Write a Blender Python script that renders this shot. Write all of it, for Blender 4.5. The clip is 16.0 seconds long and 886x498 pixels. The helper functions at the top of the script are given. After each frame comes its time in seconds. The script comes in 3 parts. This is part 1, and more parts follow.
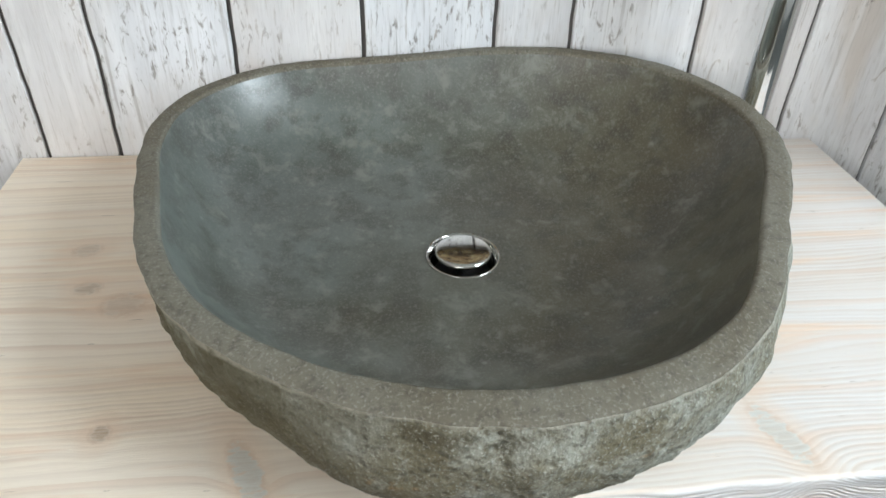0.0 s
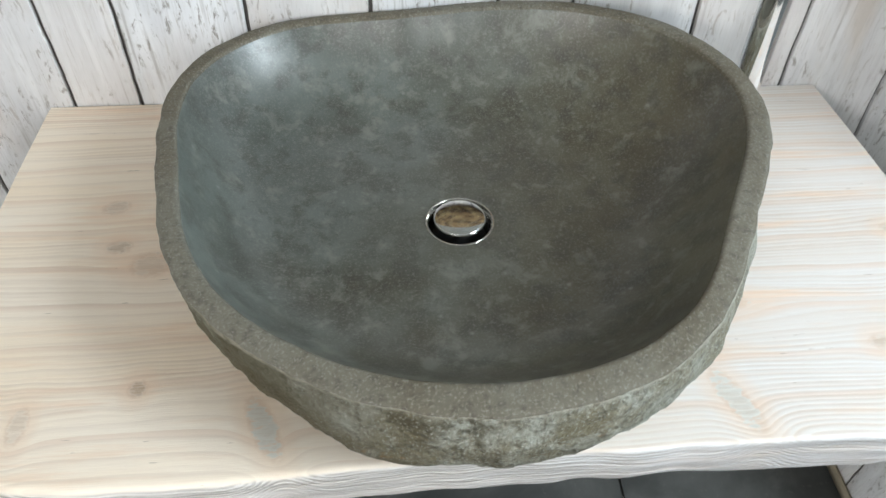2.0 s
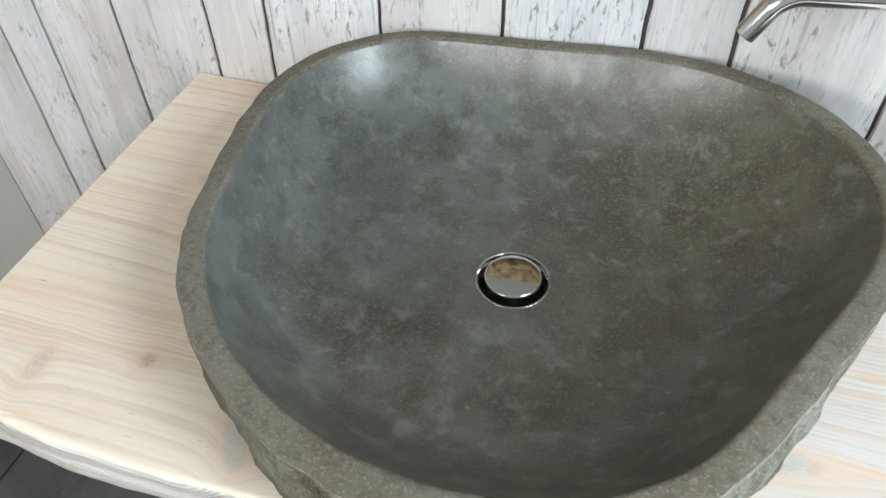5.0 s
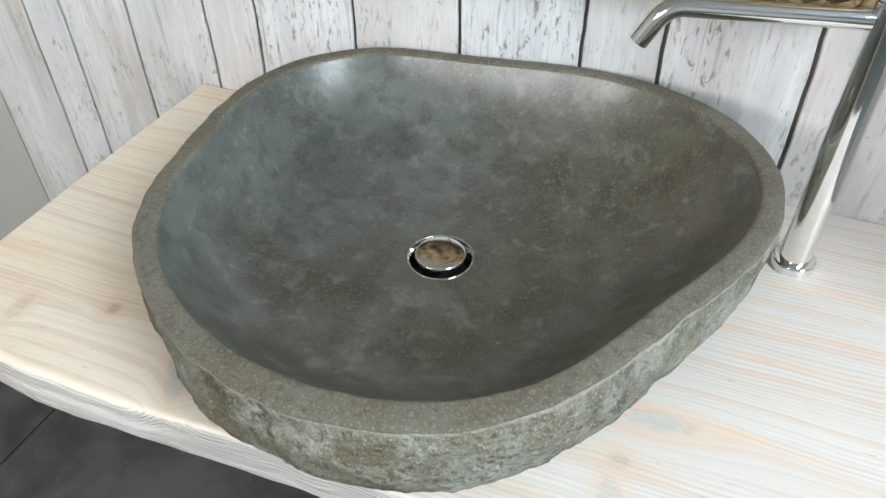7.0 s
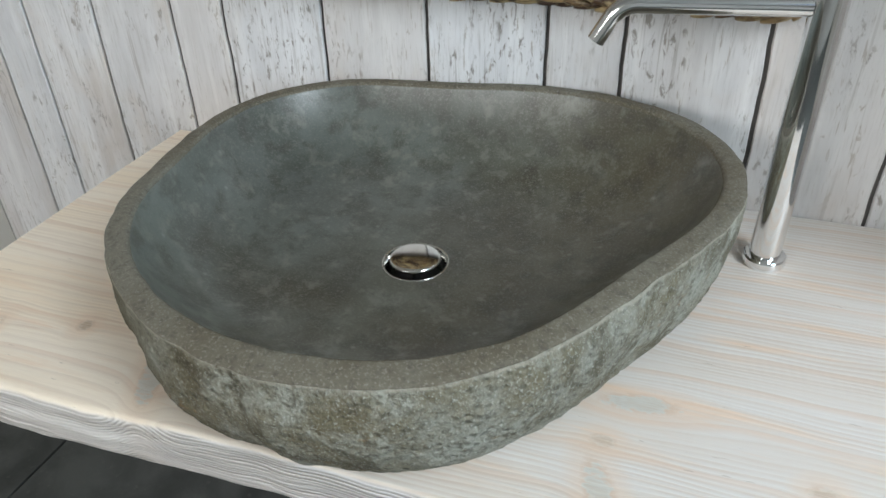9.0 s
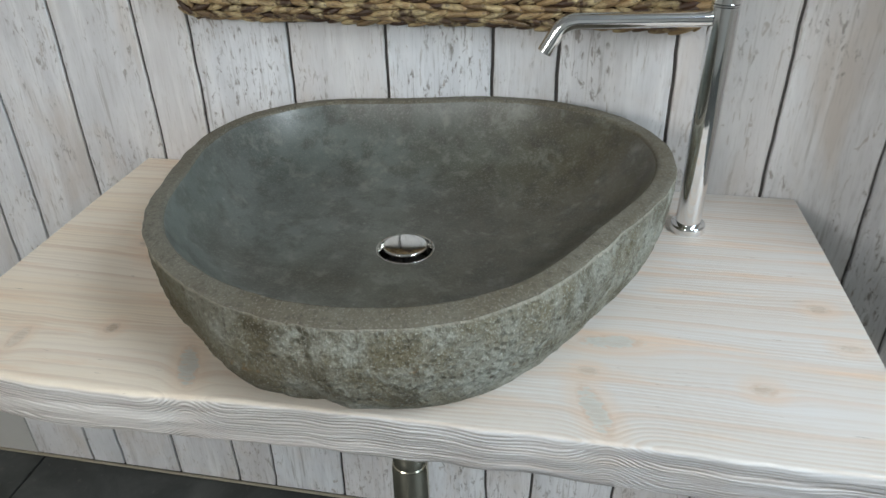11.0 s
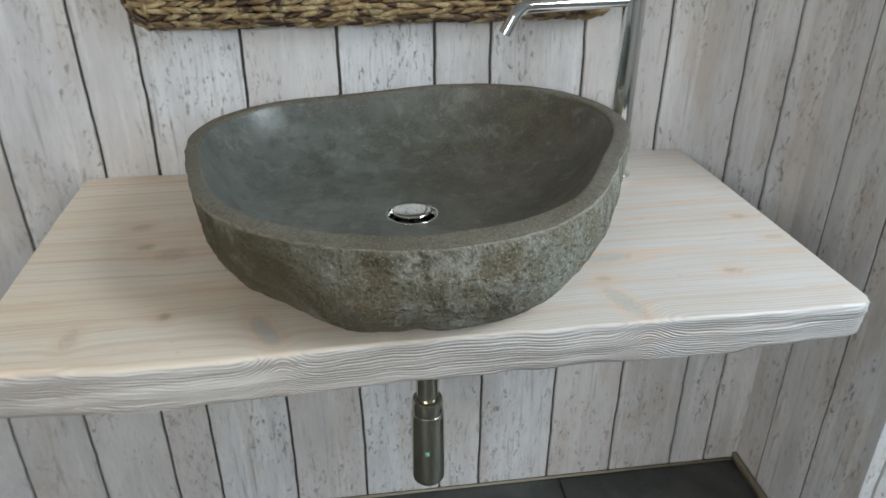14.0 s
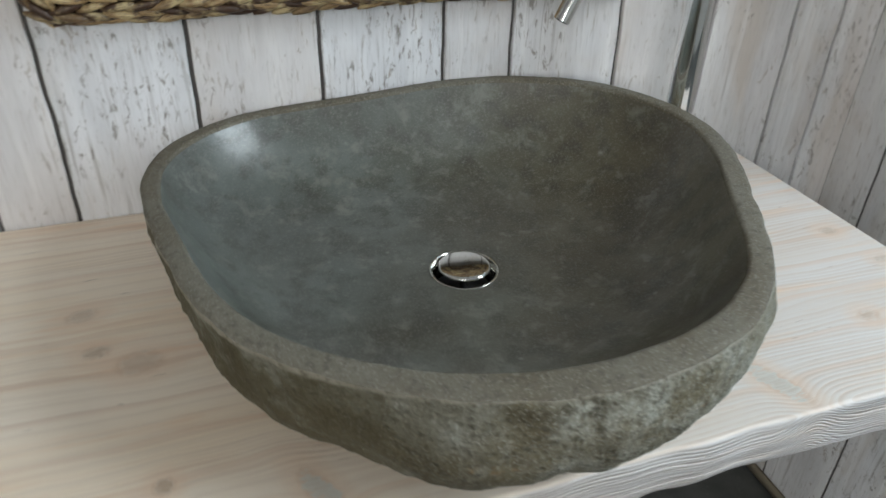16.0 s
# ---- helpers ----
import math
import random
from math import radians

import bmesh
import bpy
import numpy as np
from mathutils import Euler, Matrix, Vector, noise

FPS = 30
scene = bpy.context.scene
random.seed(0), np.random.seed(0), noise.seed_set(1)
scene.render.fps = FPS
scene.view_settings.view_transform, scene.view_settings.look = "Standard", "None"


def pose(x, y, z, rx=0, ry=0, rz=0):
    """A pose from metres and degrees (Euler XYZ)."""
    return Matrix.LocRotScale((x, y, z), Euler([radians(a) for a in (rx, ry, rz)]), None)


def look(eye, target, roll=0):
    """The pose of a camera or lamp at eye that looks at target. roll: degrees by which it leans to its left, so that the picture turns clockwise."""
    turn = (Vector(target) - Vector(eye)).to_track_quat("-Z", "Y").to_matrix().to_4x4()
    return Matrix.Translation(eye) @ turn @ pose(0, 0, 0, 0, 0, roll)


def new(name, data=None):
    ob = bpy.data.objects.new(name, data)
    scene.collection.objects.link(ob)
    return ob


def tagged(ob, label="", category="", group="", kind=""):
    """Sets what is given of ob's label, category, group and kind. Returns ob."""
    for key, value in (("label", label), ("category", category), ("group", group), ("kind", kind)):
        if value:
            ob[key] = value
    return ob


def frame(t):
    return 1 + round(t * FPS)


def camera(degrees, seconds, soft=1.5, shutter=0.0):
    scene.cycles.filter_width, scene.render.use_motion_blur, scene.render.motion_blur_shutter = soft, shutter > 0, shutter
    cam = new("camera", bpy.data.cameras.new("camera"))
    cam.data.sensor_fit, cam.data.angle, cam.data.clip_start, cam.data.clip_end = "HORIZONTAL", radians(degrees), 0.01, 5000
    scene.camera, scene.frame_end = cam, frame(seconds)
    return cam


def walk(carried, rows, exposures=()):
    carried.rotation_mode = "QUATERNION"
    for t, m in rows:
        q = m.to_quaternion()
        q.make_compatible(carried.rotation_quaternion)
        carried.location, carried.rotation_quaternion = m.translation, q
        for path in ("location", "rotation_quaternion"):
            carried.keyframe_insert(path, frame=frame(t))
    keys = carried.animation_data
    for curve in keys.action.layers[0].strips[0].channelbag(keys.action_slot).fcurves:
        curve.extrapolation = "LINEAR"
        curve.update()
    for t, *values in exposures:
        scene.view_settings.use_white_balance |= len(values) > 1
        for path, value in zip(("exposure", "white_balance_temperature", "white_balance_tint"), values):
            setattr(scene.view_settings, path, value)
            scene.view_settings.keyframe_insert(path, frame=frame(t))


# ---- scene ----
cam = camera(62.4, 16.0, soft=1.5, shutter=0.4)
# seconds, eye, target, roll
PATH = [
    (0, (-0.003, -0.011, 1.259), (0.192, 1.585, 0.069), 1.9),
    (0.5, (-0.011, -0.007, 1.291), (0.184, 1.492, -0.019), 1.3),
    (1, (-0.019, -0.005, 1.316), (0.184, 1.457, -0.034), 1.6),
    (1.5, (-0.005, -0.011, 1.343), (0.182, 1.38, -0.081), 1.1),
    (2, (0.026, 0.001, 1.363), (0.133, 1.386, -0.076), 0.8),
    (2.5, (0.06, 0.018, 1.368), (0.103, 1.42, -0.057), 0.7),
    (3, (0.087, 0.036, 1.367), (-0.007, 1.436, -0.059), 0.2),
    (3.5, (0.104, 0.064, 1.358), (-0.064, 1.446, -0.078), 0.1),
    (4, (0.102, 0.092, 1.352), (-0.031, 1.457, -0.105), 0.5),
    (4.2, (0.104, 0.097, 1.353), (-0.088, 1.451, -0.106), 0.1),
    (6.3, (0.293, 0.044, 1.347), (-0.252, 1.398, -0.02), 0.2),
    (6.5, (0.296, 0.034, 1.348), (-0.25, 1.394, -0.013), 0.2),
    (7, (0.31, 0.012, 1.344), (-0.262, 1.417, 0.041), -0.5),
    (7.5, (0.323, -0.011, 1.33), (-0.263, 1.444, 0.089), -1.4),
    (8, (0.328, -0.034, 1.317), (-0.262, 1.468, 0.136), -2.0),
    (8.5, (0.334, -0.038, 1.298), (-0.259, 1.509, 0.179), -2.0),
    (9, (0.34, -0.041, 1.273), (-0.242, 1.521, 0.168), -1.6),
    (9.2, (0.345, -0.04, 1.269), (-0.236, 1.51, 0.146), -1.8),
    (11.3, (0.275, -0.231, 1.296), (-0.009, 1.465, 0.275), -1.0),
    (11.5, (0.273, -0.25, 1.292), (0.015, 1.452, 0.274), -0.9),
    (12, (0.277, -0.298, 1.282), (0.057, 1.42, 0.281), -1.1),
    (12.5, (0.245, -0.363, 1.276), (0.078, 1.382, 0.312), -0.9),
    (13, (0.183, -0.428, 1.273), (0.057, 1.339, 0.345), -0.4),
    (13.5, (0.115, -0.421, 1.276), (0.072, 1.344, 0.337), 0.3),
    (14, (0.004, -0.364, 1.262), (0.243, 1.386, 0.323), -0.1),
    (14.5, (-0.053, -0.312, 1.271), (0.321, 1.388, 0.286), 1.4),
    (15, (-0.058, -0.233, 1.262), (0.248, 1.471, 0.26), 1.3),
    (15.5, (-0.071, -0.155, 1.261), (0.264, 1.523, 0.225), 2.0),
    (16, (-0.143, -0.036, 1.262), (0.408, 1.552, 0.178), 1.4),
]
# the clip's own camera opens up over the near views and stops down further back
EXPOSURES = [(0, 0.43), (4, 0.46), (6.5, 0.49), (7.5, 0.35), (8.5, 0.09), (9.2, 0.0), (11, -0.12), (12.5, -0.19), (14, -0.23), (15, -0.19), (16, -0.13)]
walk(cam, [(t, look(eye, target, roll)) for t, eye, target, roll in PATH], EXPOSURES)

# ---- world, sun and large lights ----
world = bpy.data.worlds.new("sky")
scene.world = world
world.use_nodes = True
wn = world.node_tree.nodes
sky = wn.new("ShaderNodeTexSky")
sky.sky_type = "NISHITA"
sky.sun_disc = False
sky.sun_elevation, sky.sun_rotation = radians(38), radians(200)
world.node_tree.links.new(sky.outputs[0], wn["Background"].inputs[0])
wn["Background"].inputs[1].default_value = 0.12


def window_light(name, place, target, wide, high, watts, colour):
    lamp = bpy.data.lights.new(name, "AREA")
    lamp.shape, lamp.size, lamp.size_y, lamp.energy, lamp.color = "RECTANGLE", wide, high, watts, colour
    ob = new(name, lamp)
    ob.matrix_world = look(place, target)
    return ob


window_light("daylight_roof", (1.95, -0.62, 2.52), (1.3, -0.22, 0.9), 0.9, 1.2, 56, (0.85, 0.945, 1.0))
window_light("daylight_east", (2.55, -0.70, 1.62), (1.5, -0.60, 1.30), 1.8, 1.2, 36, (0.64, 0.835, 1.0))
window_light("daylight_south", (-1.35, -2.54, 2.02), (-0.9, -1.4, 1.40), 1.6, 0.8, 44, (0.975, 0.985, 0.965))


# ---- materials ----
class Nodes:
    """Short hand for a procedural material's node tree."""

    def __init__(self, name):
        self.mat = bpy.data.materials.new(name)
        self.mat.use_nodes = True
        self.tree = self.mat.node_tree
        self.bsdf = self.tree.nodes["Principled BSDF"]
        self.pos = self.add("ShaderNodeNewGeometry").outputs["Position"]
        self.rand = self.add("ShaderNodeObjectInfo").outputs["Random"]

    def add(self, kind):
        return self.tree.nodes.new(kind)

    def put(self, value, socket):
        if isinstance(value, bpy.types.NodeSocket):
            self.tree.links.new(value, socket)
        elif isinstance(value, tuple) and len(value) == 3 and socket.type == "RGBA":
            socket.default_value = (*value, 1)
        else:
            socket.default_value = value

    def m(self, op, a, b=0.0, c=0.0, clamp=False):
        n = self.add("ShaderNodeMath")
        n.operation, n.use_clamp = op, clamp
        for v, s in zip((a, b, c), n.inputs):
            self.put(v, s)
        return n.outputs[0]

    def split(self, vec):
        n = self.add("ShaderNodeSeparateXYZ")
        self.put(vec, n.inputs[0])
        return n.outputs[0], n.outputs[1], n.outputs[2]

    def join(self, x, y, z):
        n = self.add("ShaderNodeCombineXYZ")
        for v, s in zip((x, y, z), n.inputs):
            self.put(v, s)
        return n.outputs[0]

    def mapped(self, scale, vec=None, shift=None):
        n = self.add("ShaderNodeVectorMath")
        n.operation = "MULTIPLY"
        self.put(vec or self.pos, n.inputs[0])
        n.inputs[1].default_value = scale
        if shift is None:
            return n.outputs[0]
        a = self.add("ShaderNodeVectorMath")
        a.operation = "ADD"
        self.put(n.outputs[0], a.inputs[0])
        self.put(self.join(shift, shift, shift), a.inputs[1])
        return a.outputs[0]

    def noise(self, scale, vec=None, detail=4.0, rough=0.55, distort=0.0):
        n = self.add("ShaderNodeTexNoise")
        self.put(vec or self.pos, n.inputs["Vector"])
        n.inputs["Scale"].default_value, n.inputs["Detail"].default_value = scale, detail
        n.inputs["Roughness"].default_value, n.inputs["Distortion"].default_value = rough, distort
        return n.outputs[0]

    def cells(self, scale, vec=None):
        n = self.add("ShaderNodeTexVoronoi")
        self.put(vec or self.pos, n.inputs["Vector"])
        n.inputs["Scale"].default_value = scale
        return n.outputs["Distance"]

    def step(self, value, low, high, to_low=0.0, to_high=1.0):
        n = self.add("ShaderNodeMapRange")
        n.interpolation_type = "SMOOTHSTEP"
        for v, s in zip((value, low, high, to_low, to_high), n.inputs):
            self.put(v, s)
        return n.outputs[0]

    def mix(self, fac, a, b, blend="MIX"):
        n = self.add("ShaderNodeMix")
        n.data_type, n.blend_type = "RGBA", blend
        self.put(fac, n.inputs[0])
        self.put(a, n.inputs[6])
        self.put(b, n.inputs[7])
        return n.outputs[2]

    def bump(self, height, strength, distance, under=None):
        n = self.add("ShaderNodeBump")
        self.put(strength, n.inputs["Strength"])
        n.inputs["Distance"].default_value = distance
        self.put(height, n.inputs["Height"])
        if under:
            self.put(under, n.inputs["Normal"])
        return n.outputs[0]

    def done(self, colour, rough, normal=None, metal=0.0, spec=0.5):
        self.put(colour, self.bsdf.inputs["Base Color"])
        self.put(rough, self.bsdf.inputs["Roughness"])
        self.put(metal, self.bsdf.inputs["Metallic"])
        self.put(spec, self.bsdf.inputs["Specular IOR Level"])
        if normal:
            self.put(normal, self.bsdf.inputs["Normal"])
        return self.mat


def plain(name, colour, rough, metal=0.0, grain=60.0, vary=0.12, bump=0.05):
    n = Nodes(name)
    a = n.noise(grain)
    b = n.noise(grain / 14)
    dark = tuple(c * (1 - vary) for c in colour)
    light = tuple(min(1.0, c * (1 + vary)) for c in colour)
    col = n.mix(n.m("MULTIPLY_ADD", a, 0.5, n.m("MULTIPLY", b, 0.5)), dark, light)
    return n.done(col, n.m("MULTIPLY_ADD", b, 0.12, rough - 0.06), n.bump(a, bump, 0.002), metal)


def weathered_board():
    """Whitewashed, weathered boards with upright grain, flakes and tan wear."""
    n = Nodes("weathered_board")
    off = n.m("MULTIPLY", n.rand, 37.0)
    along = n.mapped((1, 1, 0.07), shift=off)
    mid = n.mapped((1, 1, 0.22), shift=off)
    fine = n.noise(420, along, 3)
    broad = n.noise(46, along, 4)
    blot = n.noise(9, n.mapped((1, 1, 0.4), shift=off), 5, 0.6)
    tan = n.noise(6.5, n.mapped((1, 1, 0.5), shift=off), 5, 0.62, 0.8)
    flake = n.noise(125, n.mapped((1, 1, 0.34), shift=off), 5, 0.7, 0.6)
    where = n.noise(13, n.mapped((1, 1, 0.45), shift=off), 4, 0.6)
    hair = n.noise(190, n.mapped((1, 1, 0.035), shift=off), 2)
    hairs = n.noise(14, n.mapped((1, 1, 0.3), shift=off), 2)
    col = n.mix(n.step(blot, 0.30, 0.70), (0.58, 0.585, 0.60), (0.78, 0.785, 0.80))
    col = n.mix(n.m("MULTIPLY", n.step(tan, 0.46, 0.70), 0.55), col, (0.55, 0.465, 0.385))
    col = n.mix(n.step(broad, 0.45, 0.78, 0.0, 0.75), col, (0.86, 0.865, 0.87))
    col = n.mix(n.step(broad, 0.22, 0.45, 0.16, 0.0), col, (0.46, 0.445, 0.43))
    col = n.mix(n.step(fine, 0.50, 0.74, 0.0, 0.34), col, (0.34, 0.325, 0.31))
    lines = n.m("MULTIPLY", n.step(hair, 0.58, 0.68), n.step(hairs, 0.42, 0.62))
    col = n.mix(n.m("MULTIPLY", lines, 0.5), col, (0.20, 0.18, 0.16))
    spots = n.m("MULTIPLY", n.step(flake, 0.54, 0.64), n.step(where, 0.46, 0.57))
    col = n.mix(n.m("MULTIPLY", spots, 0.82), col, (0.17, 0.15, 0.13))
    drop = n.noise(62, n.mapped((1, 1, 0.42), shift=n.m("ADD", off, 5.0)), 4, 0.6, 0.9)
    drops = n.m("MULTIPLY", n.step(drop, 0.635, 0.675), n.step(n.noise(5, n.mapped((1, 1, 0.6), shift=off), 3), 0.44, 0.56))
    col = n.mix(n.m("MULTIPLY", drops, 0.72), col, (0.30, 0.255, 0.21))
    scratch = n.noise(260, n.mapped((1, 1, 0.10), shift=n.m("ADD", off, 2.0)), 3, 0.7, 0.4)
    col = n.mix(n.m("MULTIPLY", n.step(scratch, 0.60, 0.68), n.step(blot, 0.38, 0.58, 0.25, 0.75)), col, (0.36, 0.32, 0.28))
    col = n.mix(n.m("MULTIPLY", n.rand, 0.42), col, (0.59, 0.515, 0.46))
    height = n.m("SUBTRACT", n.m("MULTIPLY_ADD", fine, 0.6, broad), n.m("MULTIPLY", spots, 0.5))
    return n.done(col, n.step(broad, 0.2, 0.8, 0.62, 0.5), n.bump(height, 0.22, 0.002), spec=0.35)


def bleached_softwood():
    """Whitewashed, brushed softwood: growth rings along x that part round the knots."""
    n = Nodes("bleached_softwood")
    x, y, z = n.split(n.pos)
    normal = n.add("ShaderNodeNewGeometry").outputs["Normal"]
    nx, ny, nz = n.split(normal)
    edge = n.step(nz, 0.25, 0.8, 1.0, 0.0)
    wav = n.noise(1.0, n.mapped((1.6, 7, 7)), 3, 0.5)
    wav2 = n.noise(1.0, n.mapped((7, 22, 22)), 2, 0.5)
    v = n.m("SUBTRACT", y, z)
    v = n.m("MULTIPLY_ADD", wav, 0.055, v)
    v = n.m("MULTIPLY_ADD", wav2, 0.006, v)
    rough_edge = n.noise(1.0, n.mapped((70, 150, 150)), 3, 0.6)
    heart, halo, tint, bark = 0.0, 0.0, 0.0, 0.0
    # centre x, y; half length, half width; lean; pull on the rings; darkness of the heart
    for kx, ky, lx, ly, lean, pull, dark in (
        (0.338, 0.455, 0.030, 0.011, 0.75, 0.022, 0.35), (0.322, 0.345, 0.012, 0.032, -0.35, 0.024, 0.35),
        (-0.103, 0.343, 0.011, 0.030, -0.40, 0.026, 0.30), (-0.221, 0.389, 0.008, 0.009, 0.0, 0.007, 0.9),
        (-0.280, 0.572, 0.013, 0.009, 0.0, 0.008, 0.7), (-0.240, 0.545, 0.020, 0.016, 0.0, 0.010, 0.42),
        (-0.298, 0.636, 0.014, 0.010, 0.2, 0.009, 0.5), (-0.317, 0.356, 0.008, 0.017, 0.0, 0.012, 0.4),
        (0.487, 0.400, 0.012, 0.008, 0.0, 0.008, 0.6), (0.573, 0.553, 0.012, 0.008, 0.0, 0.008, 0.6),
        (0.314, 0.402, 0.010, 0.007, 0.0, 0.008, 0.5), (0.590, 0.483, 0.012, 0.006, 0.0, 0.006, 0.5),
    ):
        dx, dy = n.m("SUBTRACT", x, kx), n.m("SUBTRACT", y, ky)
        dx = n.m("MULTIPLY_ADD", dy, -lean, dx)
        qx, qy = n.m("DIVIDE", dx, lx), n.m("DIVIDE", dy, ly)
        d2 = n.m("MULTIPLY_ADD", qx, qx, n.m("MULTIPLY", qy, qy))
        d2 = n.m("MULTIPLY_ADD", n.m("SUBTRACT", rough_edge, 0.5), 3.4, d2)
        wx, wy = n.m("DIVIDE", dx, lx * 2.2), n.m("DIVIDE", dy, ly * 1.7 + 0.008)
        w2 = n.m("MULTIPLY_ADD", wx, wx, n.m("MULTIPLY", wy, wy))
        soft = n.m("POWER", 2.718, n.m("MULTIPLY", w2, -1.0))
        v = n.m("SUBTRACT", v, n.m("MULTIPLY", n.m("MULTIPLY", soft, wy), pull))
        v = n.m("MULTIPLY_ADD", soft, pull * 0.35, v)
        heart = n.m("MAXIMUM", heart, n.m("MULTIPLY", n.step(d2, 0.5, 1.1, 1.0, 0.0), 0.85 if dark < 0.38 else 0.22))
        halo = n.m("MAXIMUM", halo, n.step(w2, 0.2, 1.6, 0.8, 0.0))
        bark = n.m("MAXIMUM", bark, n.m("MULTIPLY", n.step(d2, 0.45, 1.0), n.step(d2, 1.05, 1.9, 1.0, 0.0)))
        tint = n.m("MAXIMUM", tint, n.m("MULTIPLY", n.step(d2, 0.1, 0.9, 1.0, 0.0), dark))
    ring = n.m("FRACT", n.m("MULTIPLY", v, 172.0))
    ring_b = n.m("FRACT", n.m("MULTIPLY", v, 268.0))
    late_a = n.m("MULTIPLY", n.step(ring, 0.25, 0.84), n.step(ring, 0.88, 1.0, 1.0, 0.0))
    late_b = n.m("MULTIPLY", n.step(ring_b, 0.20, 0.70), n.step(ring_b, 0.75, 1.0, 1.0, 0.0))
    late_b = n.m("MULTIPLY", late_b, n.step(n.noise(1.0, n.mapped((5, 60, 60)), 3), 0.34, 0.58, 0.25, 1.0))
    late = n.m("ADD", n.m("MULTIPLY", late_b, edge), n.m("MULTIPLY", late_a, n.m("SUBTRACT", 1.0, edge)))
    ring2 = n.m("FRACT", n.m("MULTIPLY", v, 19.0))
    ring3 = n.m("FRACT", n.m("MULTIPLY", v, 61.0))
    pale = n.noise(1.0, n.mapped((2.2, 10, 10)), 5, 0.6)
    streak = n.noise(1.0, n.mapped((3.2, 42, 42)), 5, 0.62)
    fibre = n.noise(1.0, n.mapped((40, 1100, 1100)), 3, 0.6)
    wash = n.noise(1.0, n.mapped((9, 24, 24)), 4, 0.6)
    brushed = n.step(n.noise(1.0, n.mapped((1.3, 9, 9)), 3), 0.40, 0.60)
    much = n.m("MULTIPLY", n.step(brushed, 0.0, 1.0, 0.05, 0.48), n.step(wash, 0.30, 0.62, 0.35, 1.0))
    much = n.m("MAXIMUM", much, n.m("MULTIPLY", edge, 0.8))
    # cooler whitewash to the right; the warm left is painted brighter, as if lit
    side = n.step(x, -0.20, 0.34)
    warm_lit = n.mix(n.step(pale, 0.30, 0.70), (0.88, 0.742, 0.575), (0.89, 0.795, 0.675))
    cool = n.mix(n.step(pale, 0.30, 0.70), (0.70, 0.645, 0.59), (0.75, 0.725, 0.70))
    col = n.mix(side, warm_lit, cool)
    col = n.mix(n.step(streak, 0.52, 0.72, 0.0, 0.80), col, (0.80, 0.58, 0.41))
    col = n.mix(n.m("MULTIPLY", n.step(ring2, 0.78, 0.97), 0.40), col, (0.68, 0.49, 0.36))
    col = n.mix(n.m("MULTIPLY", n.step(ring3, 0.6, 0.97), 0.26), col, (0.62, 0.50, 0.40))
    col = n.mix(n.m("MULTIPLY", late, n.m("MULTIPLY", much, 0.85)), col, (0.56, 0.43, 0.33))
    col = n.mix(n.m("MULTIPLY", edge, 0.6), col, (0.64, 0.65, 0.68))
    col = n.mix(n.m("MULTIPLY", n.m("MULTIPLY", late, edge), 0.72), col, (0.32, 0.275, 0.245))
    col = n.mix(n.m("MULTIPLY", n.m("MULTIPLY", halo, 0.45), n.m("SUBTRACT", 1.0, n.m("MULTIPLY", edge, 0.75))), col, (0.76, 0.56, 0.41))
    col = n.mix(n.m("MULTIPLY", heart, 0.8), col, (0.60, 0.645, 0.62))
    col = n.mix(n.m("MULTIPLY", tint, n.step(fibre, 0.35, 0.6, 0.4, 0.95)), col, (0.44, 0.30, 0.19))
    col = n.mix(n.m("MULTIPLY", bark, n.step(rough_edge, 0.35, 0.62, 0.0, 0.5)), col, (0.56, 0.40, 0.28))
    crack = n.m("MULTIPLY", n.step(n.noise(1.0, n.mapped((24, 330, 330)), 2), 0.735, 0.755), 0.7)
    col = n.mix(crack, col, (0.25, 0.18, 0.13))
    col = n.mix(n.step(fibre, 0.35, 0.75, 0.0, 0.14), col, (0.56, 0.46, 0.36))
    rise = n.m("SUBTRACT", n.m("MULTIPLY", fibre, 0.12), n.m("MULTIPLY", late, n.m("MULTIPLY_ADD", edge, 0.9, n.m("MULTIPLY", much, 0.35))))
    return n.done(col, 0.48, n.bump(rise, 0.7, 0.0013), spec=0.4)


